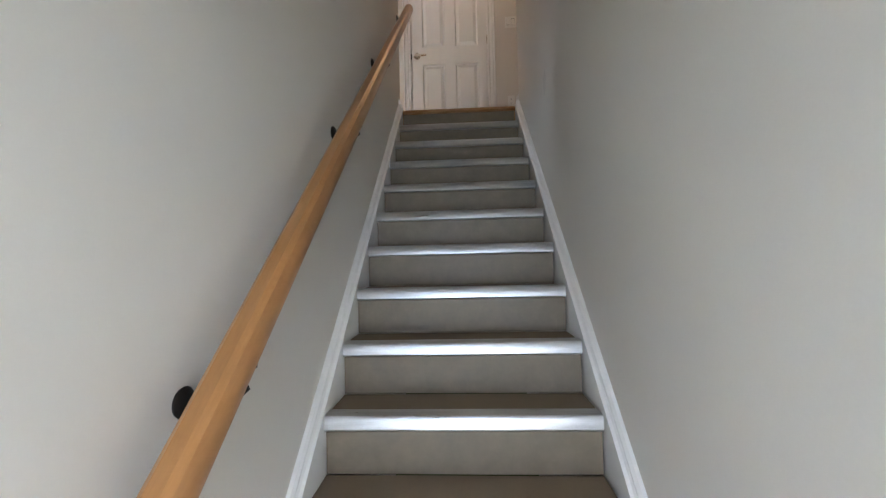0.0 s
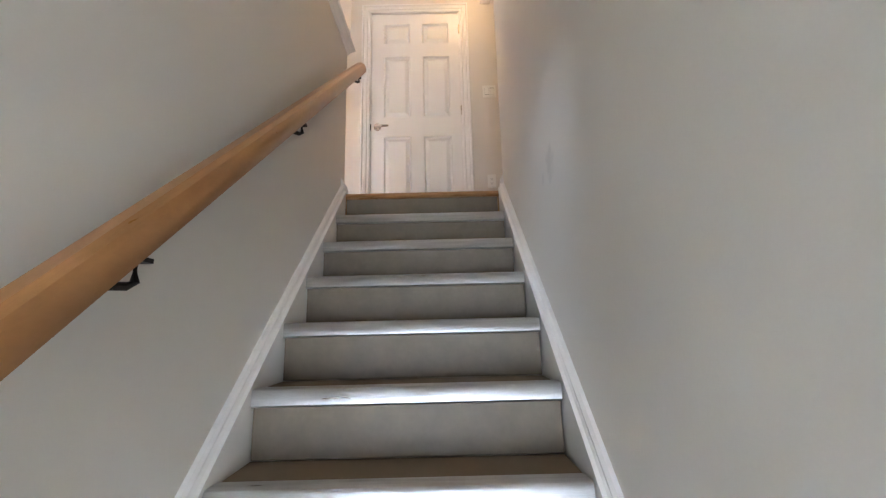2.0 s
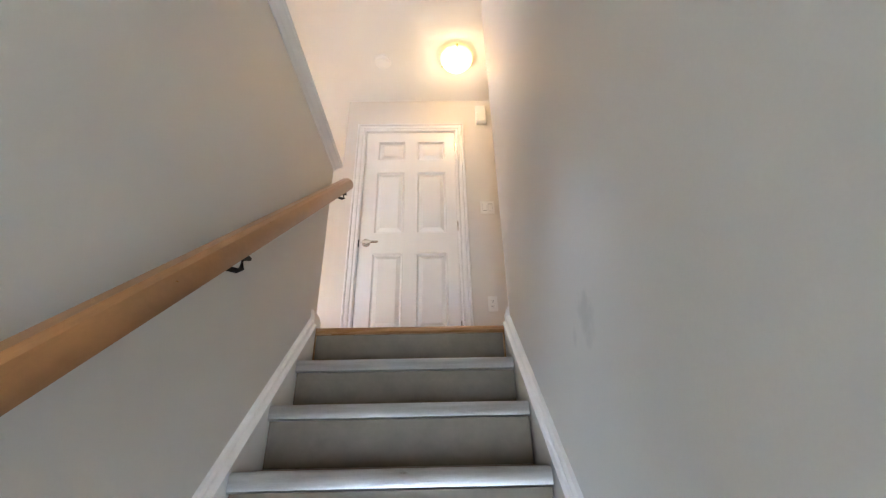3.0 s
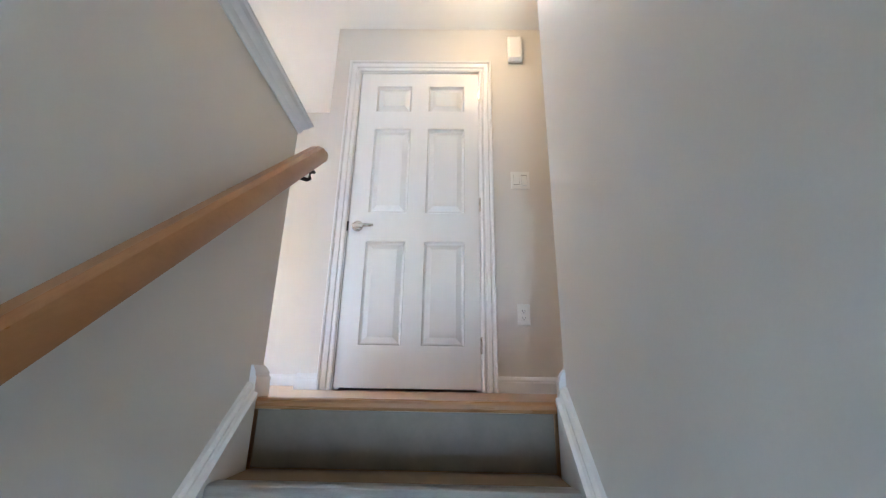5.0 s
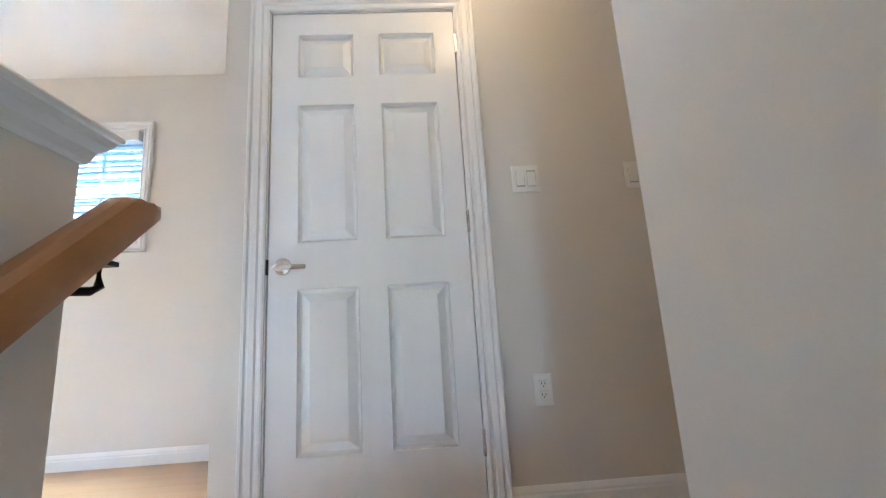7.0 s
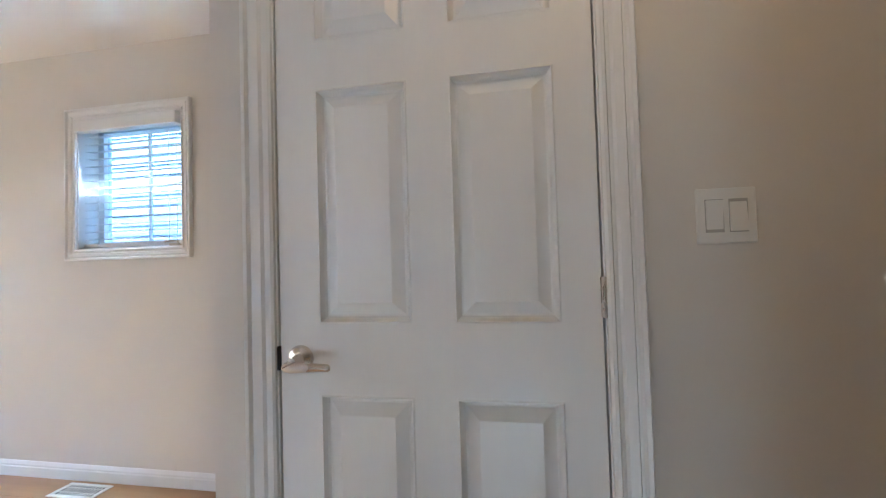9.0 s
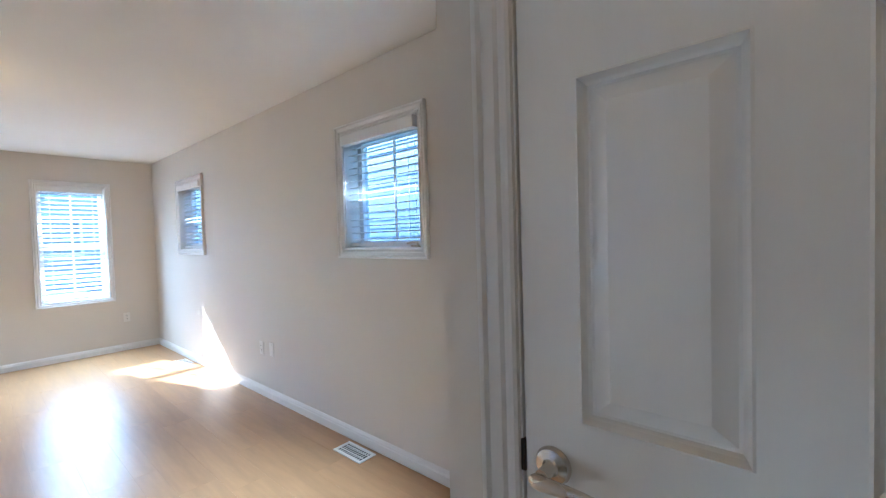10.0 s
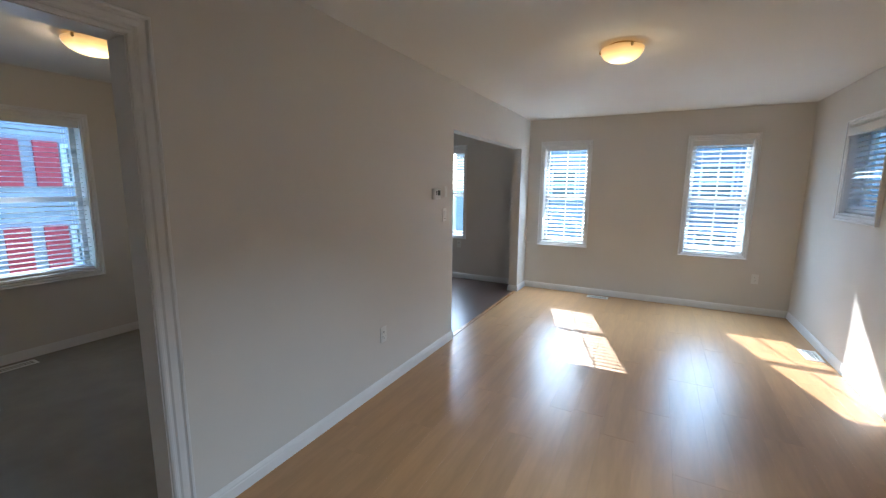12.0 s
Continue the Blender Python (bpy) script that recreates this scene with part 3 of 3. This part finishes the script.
def blind(along, heights, point, tilt, bottom, pitch=0.0425, width=0.048, valance=(-0.022, -0.012), label="white venetian blind with open slats"):
    """Slats hung in the reveal; tilt: degrees by which their inner edge hangs lower."""
    (a0, a1), (b0, b1) = along, heights
    a0, a1 = a0 + 0.012, a1 - 0.012
    nc = -0.055
    thing = empty("window_blind", point((a0 + a1) / 2, b1, nc), label=label, category="blind", group="window blinds")

    def bar(name, p0, p1, q0, q1, n0, n1, bev=0.003):
        c = [Vector(point(p, q, n)) for p in (p0, p1) for q in (q0, q1) for n in (n0, n1)]
        return keep(boxes(name, SLAT, (min(v.x for v in c), max(v.x for v in c), min(v.y for v in c), max(v.y for v in c), min(v.z for v in c), max(v.z for v in c)), bevel=bev), thing)

    bar("headrail", a0, a1, b1 - 0.05, b1 - 0.006, nc - 0.025, nc + 0.025)
    bar("valance", a0 - 0.004, a1 - 0.004, b1 - 0.072, b1 - 0.007, *valance)
    bar("bottom_rail", a0, a1, bottom, bottom + 0.022, nc - 0.025, nc + 0.025)
    tr = radians(tilt)
    me = None
    b = b1 - 0.085
    while b > bottom + 0.035:
        if me is None:
            bm = bmesh.new()
            top, under = [], []
            for i in range(5):
                s = (i / 4 - 0.5) * width
                h = 0.0022 * (1 - (2 * i / 4 - 1) ** 2)
                top.append((s * math.cos(tr) + h * math.sin(tr), -s * math.sin(tr) + h * math.cos(tr) + 0.0011))
                under.append((s * math.cos(tr) + h * math.sin(tr), -s * math.sin(tr) + h * math.cos(tr) - 0.0011))
            loop = top + under[::-1]
            o = Vector(point(0, 0, 0))
            skin(bm, [[Vector(point(p, v, n)) - o for n, v in loop] for p in (-(a1 - a0) / 2, (a1 - a0) / 2)])
            s = obj("slat", bm, SLAT, smooth=True)
            me = s.data
        else:
            s = new("slat", me)
        s.location = Vector(point((a0 + a1) / 2, b, nc))
        keep(s, thing)
        b -= pitch
    for a in (a0 + 0.10, a1 - 0.10):
        for n in (nc - 0.027, nc + 0.027):
            bm = bmesh.new()
            tube(bm, [point(a, b1 - 0.05, n), point(a, bottom + 0.01, n)], 0.0012, 6)
            keep(obj("cord", bm, SLAT), thing)
    return thing


on_front = lambda a, b, n: (XF + n, a, b)
on_north = lambda a, b, n: (a, YR - n, b)
on_south = lambda a, b, n: (a, YS + n, b)
MEET = 4.07
window("window_1", WA, WZ, on_front, (1, 0), MEET)
window("window_2", WB, WZ, on_front, (1, 0), MEET)
window("window_3", WK, WZ, on_front, (0, 0), MEET)
window("window_4", W1, W12Z, on_north, (1, 1), wide=0.062)
window("window_5", W2, W12Z, on_north, (1, 1), wide=0.062)
window("window_6", WBED, WBZ, on_south, (0, 0), 4.07)
crank = empty("window_crank", (-1.70, YR + 0.045, 4.020), label="beige folding window crank on the sill", category="window handle")
bm = bmesh.new()
box(bm, -1.735, -1.675, YR + 0.02, YR + 0.07, 4.017, 4.030)
lathe(bm, [(0.001, 0.013), (0.013, 0.013), (0.012, 0.026), (0.008, 0.030), (0.001, 0.030)], (-1.69, YR + 0.040, 4.017), "z", 16)
tube(bm, [(-1.69, YR + 0.040, 4.044), (-1.735, YR + 0.028, 4.046), (-1.765, YR + 0.022, 4.040)], 0.006, 8)
keep(obj("lever", bm, material("beige_plastic", (0.50, 0.42, 0.32), 0.4), smooth=True), crank)
blind(WA, WZ, on_front, 12, WZ[0] + 0.012, 0.055, 0.050)
blind(WB, WZ, on_front, 28, WZ[0] + 0.012, 0.055, 0.050)
blind(WK, WZ, on_front, 30, MEET + 0.02, label="white venetian blind drawn half way up")
blind(W1, W12Z, on_north, 8, W12Z[0] + 0.012, valance=(-0.015, 0.03))
blind(W2, W12Z, on_north, 30, W12Z[0] + 0.012, valance=(-0.015, 0.03))
blind(WBED, WBZ, on_south, 6, WBZ[0] + 0.012)


# ---- ceiling lamps and detectors ----
def ceiling_lamp(x, y, r=0.132):
    lamp = empty("ceiling_lamp", (x, y, C), label="lit amber alabaster bowl lamp on the ceiling", category="ceiling lamp", group="ceiling lamps")
    bm = bmesh.new()
    lathe(bm, [(0.001, 0), (0.090, 0), (0.093, -0.006), (0.088, -0.022), (0.001, -0.022)], (x, y, C - 0.0005), "z", 32)
    keep(obj("base", bm, BRASS, smooth=True, label="aged brass base plate"), lamp)
    bm = bmesh.new()
    prof = [(r, -0.022), (r + 0.003, -0.026)]
    prof += [(r * math.cos(t), -0.028 - 0.082 * math.sin(t)) for t in (radians(q) for q in range(6, 90, 8))]
    prof += [(0.001, -0.110), (0.001, -0.104)]
    prof += [((r - 0.006) * math.cos(t), -0.028 - 0.076 * math.sin(t)) for t in (radians(q) for q in range(82, 0, -8))]
    lathe(bm, prof, (x, y, C), "z", 40)
    keep(obj("shade", bm, LAMP, smooth=True, label="glowing amber glass bowl"), lamp)
    bm = bmesh.new()
    for i in range(3):
        t = radians(30 + 120 * i)
        px, py = x + (r + 0.002) * math.cos(t), y + (r + 0.002) * math.sin(t)
        lathe(bm, [(0.001, -0.018), (0.006, -0.018), (0.009, -0.026), (0.009, -0.036), (0.005, -0.044), (0.001, -0.045)], (px, py, C), "z", 12)
        tube(bm, [(x + 0.08 * math.cos(t), y + 0.08 * math.sin(t), C - 0.016), (px, py, C - 0.020)], 0.004, 8)
    keep(obj("clip", bm, BRASS, smooth=True, label="brass clip"), lamp)


ceiling_lamp(0.33, 3.86)
ceiling_lamp(-3.76, 3.575)
ceiling_lamp(-2.11, 0.53, 0.16)


def smoke_detector(x, y):
    bm = bmesh.new()
    lathe(bm, [(0.001, 0), (0.066, 0), (0.068, -0.008), (0.064, -0.022), (0.052, -0.030), (0.046, -0.030), (0.044, -0.034), (0.020, -0.038), (0.001, -0.038)], (x, y, C), "z", 32)
    obj("smoke_detector", bm, PLASTIC, smooth=True, label="round white plastic smoke detector on the ceiling", category="smoke detector")


smoke_detector(-0.29, 3.90)


# ---- plates on the walls ----
def plate(kind, a, z, point, gangs=1, w=0.07, h=0.117):
    """A wall plate with rockers or sockets; point as for windows."""
    if kind == "light_switch" and gangs == 2:
        w = 0.116
    place = point(a, z - h / 2, 0)
    label = {"light_switch": "white rocker light switch plate on the wall", "power_outlet": "white double power outlet on the wall", "wall_plate": "blank white plastic wall plate"}[kind]
    p = empty(kind, place, label=label, category={"light_switch": "light switch", "power_outlet": "outlet", "wall_plate": "wall plate"}[kind], group=kind + "s")

    def bar(name, mat, u0, u1, v0, v1, n0, n1, bev):
        c = [Vector(point(a + u, z + v, n)) for u in (u0, u1) for v in (v0, v1) for n in (n0, n1)]
        return keep(boxes(name, mat, (min(q.x for q in c), max(q.x for q in c), min(q.y for q in c), max(q.y for q in c), min(q.z for q in c), max(q.z for q in c)), bevel=bev), p)

    bar("plate", PLASTIC, -w / 2, w / 2, -h / 2, h / 2, 0, 0.006, 0.003)
    if kind == "light_switch":
        for g in range(gangs):
            u = (g - (gangs - 1) / 2) * 0.046
            # the rocker's shadow gap, put in as a thin grey plate
            bar("surround", GAP, u - 0.018, u + 0.018, -0.035, 0.035, 0.005, 0.0064, 0)
            bm = bmesh.new()
            up = 0.004 if g % 2 else -0.002
            front = [(-0.0165, -0.033, 0.008 + up), (0.0165, -0.033, 0.008 + up), (0.0165, 0.033, 0.010 - up), (-0.0165, 0.033, 0.010 - up)]
            skin(bm, [[point(a + u + q, z + r, 0.004) for q, r, s in front], [point(a + u + q, z + r, s) for q, r, s in front]])
            keep(obj("rocker", bm, PLASTIC, bevel=0.001), p)
    elif kind == "power_outlet":
        for v in (-0.0195, 0.0195):
            bar("socket", PLASTIC, -0.017, 0.017, v - 0.0145, v + 0.0145, 0.004, 0.0085, 0.004)
            bar("slot", SLOT, -0.0075, -0.0050, v - 0.002, v + 0.007, 0.006, 0.0088, 0)
            bar("slot", SLOT, 0.0050, 0.0075, v - 0.002, v + 0.006, 0.006, 0.0088, 0)
            bar("slot", SLOT, -0.0022, 0.0022, v - 0.0095, v - 0.005, 0.006, 0.0088, 0)
    else:
        bar("screw", SLOT, -0.002, 0.002, 0.038, 0.042, 0.004, 0.0066, 0)
    return p


on_closet = lambda a, b, n: (a, YD - n, b)
on_part = lambda a, b, n: (a, YL + n, b)
plate("light_switch", 0.566, 3.968, on_closet, 2)
plate("power_outlet", 0.551, 3.140, on_closet)
plate("light_switch", 1.02, 3.966, on_closet)
plate("light_switch", -3.935, 3.962, on_part)
plate("wall_plate", -3.96, 4.170, on_part, w=0.05, h=0.10)
plate("power_outlet", -2.99, 3.145, on_part)
plate("power_outlet", -3.594, 3.150, on_north)
plate("wall_plate", -3.415, 3.160, on_north)
plate("power_outlet", 4.957, 3.155, on_front)
plate("power_outlet", 1.06, 3.29, on_front)


def thermostat(a, z):
    t = empty("thermostat", on_part(a, z - 0.05, 0), label="small white thermostat with a grey display", category="thermostat")
    keep(boxes("body", PLASTIC, (a - 0.058, a + 0.058, YL, YL + 0.030, z - 0.046, z + 0.046), bevel=0.008, seg=3), t)
    keep(boxes("display", SCREEN, (a - 0.038, a + 0.010, YL + 0.028, YL + 0.0312, z - 0.012, z + 0.030)), t)
    keep(boxes("button", SLOT, (a + 0.022, a + 0.040, YL + 0.028, YL + 0.032, z - 0.006, z + 0.004), (a + 0.022, a + 0.040, YL + 0.028, YL + 0.032, z + 0.012, z + 0.022)), t)


thermostat(-3.765, 4.152)


def door_chime(x0, x1, z0, z1):
    c = empty("door_chime", ((x0 + x1) / 2, YD, z0), label="white plastic door chime box high on the wall", category="door chime")
    keep(boxes("base", PLASTIC, (x0 + 0.006, x1 - 0.006, YD - 0.012, YD, z0 + 0.012, z1 - 0.006)), c)
    bm = bmesh.new()
    loops = []
    for z, d in ((z0, 0.030), (z0 + 0.02, 0.050), (z1 - 0.02, 0.056), (z1, 0.040)):
        loops.append([(x0, YD - 0.008, z), (x1, YD - 0.008, z), (x1, YD - d + 0.006, z), (x1 - 0.012, YD - d, z), (x0 + 0.012, YD - d, z), (x0, YD - d + 0.006, z)])
    skin(bm, loops)
    keep(obj("cover", bm, PLASTIC, bevel=0.003), c)


door_chime(0.518, 0.612, 4.848, 5.050)


def floor_vent(x0, x1, y0, y1):
    """A steel floor register with two rows of louvres."""
    v = empty("floor_vent", ((x0 + x1) / 2, (y0 + y1) / 2, Z), label="white steel floor register with narrow slots", category="floor vent", group="floor vents")
    e = 0.022
    keep(boxes("frame", PLASTIC, (x0, x1, y0, y0 + e, Z, Z + 0.006), (x0, x1, y1 - e, y1, Z, Z + 0.006), (x0, x0 + e, y0 + e, y1 - e, Z, Z + 0.006), (x1 - e, x1, y0 + e, y1 - e, Z, Z + 0.006), bevel=0.002), v)
    keep(boxes("well", SLOT, (x0 + e, x1 - e, y0 + e, y1 - e, Z + 0.0005, Z + 0.0015)), v)
    bm = bmesh.new()
    long_x = (x1 - x0) > (y1 - y0)
    a0, a1, b0, b1 = (x0, x1, y0, y1) if long_x else (y0, y1, x0, x1)
    k = int((a1 - a0 - 2 * e) / 0.019)
    for i in range(1, k):
        a = a0 + e + (a1 - a0 - 2 * e) * i / k
        d = (a - 0.003, a + 0.003, b0 + e, b1 - e) if long_x else (b0 + e, b1 - e, a - 0.003, a + 0.003)
        box(bm, *d, Z + 0.001, Z + 0.0045)
    for f in (0.36, 0.68):
        b = b0 + (b1 - b0) * f
        d = (a0 + e, a1 - e, b - 0.003, b + 0.003) if long_x else (b - 0.003, b + 0.003, a0 + e, a1 - e)
        box(bm, *d, Z + 0.001, Z + 0.005)
    keep(obj("louvre", bm, PLASTIC), v)


floor_vent(-2.308, -2.037, 5.135, 5.265)
floor_vent(-5.45, -5.18, 5.135, 5.265)
floor_vent(-6.50, -6.38, 3.10, 3.37)
floor_vent(-1.95, -1.68, -0.72, -0.60)

# ---- outside ----
bm = bmesh.new()
bmesh.ops.create_grid(bm, x_segments=40, y_segments=40, size=400)
for v in bm.verts:
    v.co.z = -0.06
obj("ground", bm, GRASS, kind="structure", label="flat lawn reaching to the horizon", category="ground")


def neighbour(name, x0, x1, y0, y1, top, mat, windows, face, label, shutters=False):
    """A neighbouring house: lapped siding, windows with frames, gable roof. face: the side with windows, '+x', '+y' or '-y'."""
    h = empty(name, ((x0 + x1) / 2, (y0 + y1) / 2, 0), label=label, category="house")
    keep(boxes("wall", mat, (x0, x1, y0, y1, -0.06, top)), h)
    bm = bmesh.new()
    z = 0.2
    while z < top - 0.1:
        d = 0.018
        if face == "+x":
            skin(bm, [[(x1, y, z), (x1 + d, y, z), (x1 + 0.003, y, z + 0.15), (x1, y, z + 0.15)] for y in (y0, y1)])
        elif face == "+y":
            skin(bm, [[(x, y1, z), (x, y1 + d, z), (x, y1 + 0.003, z + 0.15), (x, y1, z + 0.15)] for x in (x0, x1)])
        else:
            skin(bm, [[(x, y0, z), (x, y0 - d, z), (x, y0 - 0.003, z + 0.15), (x, y0, z + 0.15)] for x in (x0, x1)])
        z += 0.15
    keep(obj("siding", bm, mat, kind="stuff"), h)
    bm = bmesh.new()
    if face == "+x":
        skin(bm, [[(x, y0 - 0.4, top), (x, y1 + 0.4, top), (x, (y0 + y1) / 2, top + 2.2)] for x in (x0 - 0.4, x1 + 0.4)])
    else:
        skin(bm, [[(x, y0 - 0.4, top), (x, y1 + 0.4, top), (x, (y0 + y1) / 2, top + 2.2)] for x in (x0 - 0.4, x1 + 0.4)])
    keep(obj("roof", bm, ROOF), h)

    def patch(nm, m, a0, a1, z0, z1, n0, n1):
        if face == "+x":
            d = (x1 + n0, x1 + n1, a0, a1, z0, z1)
        elif face == "+y":
            d = (a0, a1, y1 + n0, y1 + n1, z0, z1)
        else:
            d = (a0, a1, y0 - n1, y0 - n0, z0, z1)
        keep(boxes(nm, m, d), h)

    for a, z0, w, hh in windows:
        for q in ((a - 0.08, a, z0 - 0.08, z0 + hh + 0.08), (a + w, a + w + 0.08, z0 - 0.08, z0 + hh + 0.08), (a, a + w, z0 - 0.08, z0), (a, a + w, z0 + hh, z0 + hh + 0.08), (a, a + w, z0 + hh / 2 - 0.03, z0 + hh / 2 + 0.03)):
            patch("window_frame", VINYL, *q, 0.0, 0.05)
        patch("window_pane", SCREEN, a, a + w, z0, z0 + hh, 0.0, 0.022)
        if shutters:
            for b in (a - 0.60, a + w + 0.12):
                patch("shutter", RED, b, b + 0.34, z0 - 0.1, z0 + hh + 0.1, 0.0, 0.06)
    return h


neighbour("neighbour_house", -16, 6, 8.6, 16, 7.2, SIDING, [(-9.0, 4.0, 0.9, 1.3), (1.5, 4.0, 0.9, 1.3)], "-y", "neighbouring house clad in pale blue siding")
neighbour("street_house", -31, -22, -6.5, 2.5, 6.4, SIDING_W, [(-4.5, 3.6, 1.1, 1.4), (-1.0, 3.6, 1.1, 1.4), (-4.5, 0.7, 1.1, 1.4)], "+x", "pale sided two-storey house across the street")
neighbour("street_house", -31, -22, 4.2, 12.5, 6.8, BRICK, [(5.5, 3.8, 1.1, 1.4), (9.0, 3.8, 1.1, 1.4), (5.5, 0.8, 1.1, 1.4), (9.0, 0.8, 1.1, 1.4)], "+x", "grey brick two-storey house across the street")
neighbour("rear_house", -9, 3, -13, -6.2, 7.0, SIDING_W, [(-5.11, 4.25, 0.8, 0.62), (-5.11, 2.71, 0.8, 0.62), (-3.06, 4.25, 0.8, 0.62), (-3.06, 2.71, 0.8, 0.62)], "+y", "cream sided house with bright red shutters", shutters=True)

# ---- floor planks ----
def plank_mesh(length, width):
    bm = bmesh.new()
    e = 0.0007
    lo = [(-length / 2, -width / 2), (length / 2, -width / 2), (length / 2, width / 2), (-length / 2, width / 2)]
    hi = [(-length / 2 + e, -width / 2 + e), (length / 2 - e, -width / 2 + e), (length / 2 - e, width / 2 - e), (-length / 2 + e, width / 2 - e)]
    skin(bm, [[(x, y, -0.008) for x, y in lo], [(x, y, -e) for x, y in lo], [(x, y, 0) for x, y in hi]])
    bmesh.ops.recalc_face_normals(bm, faces=bm.faces)
    me = bpy.data.meshes.new("plank")
    bm.to_mesh(me)
    bm.free()
    me.materials.append(OAK)
    return me


PLANKS = {}


def plank(x0, x1, y0, y1):
    key = (round(x1 - x0, 3), round(y1 - y0, 3))
    if key not in PLANKS:
        PLANKS[key] = plank_mesh(*key)
    p = new("plank", PLANKS[key])
    p.location = ((x0 + x1) / 2, (y0 + y1) / 2, Z)
    p.parent = FLOOR


def lay(x0, x1, y0, y1, width=0.192, length=1.215):
    rng = random.Random(7)
    y = y0
    while y < y1 - 0.005:
        ye = min(y + width, y1)
        x = x1
        first = rng.choice((0.3, 0.5, 0.7, 0.9, 1.1))
        while x > x0 + 0.005:
            xe = max(x - first, x0)
            plank(xe, x, y, ye)
            first = length
            x = xe
        y = ye


lay(XF + 0.002, XL - T, YL, 3.470)
lay(XF + 0.002, XE, 3.470, YD)
lay(XF + 0.002, -0.66, YD, YR)
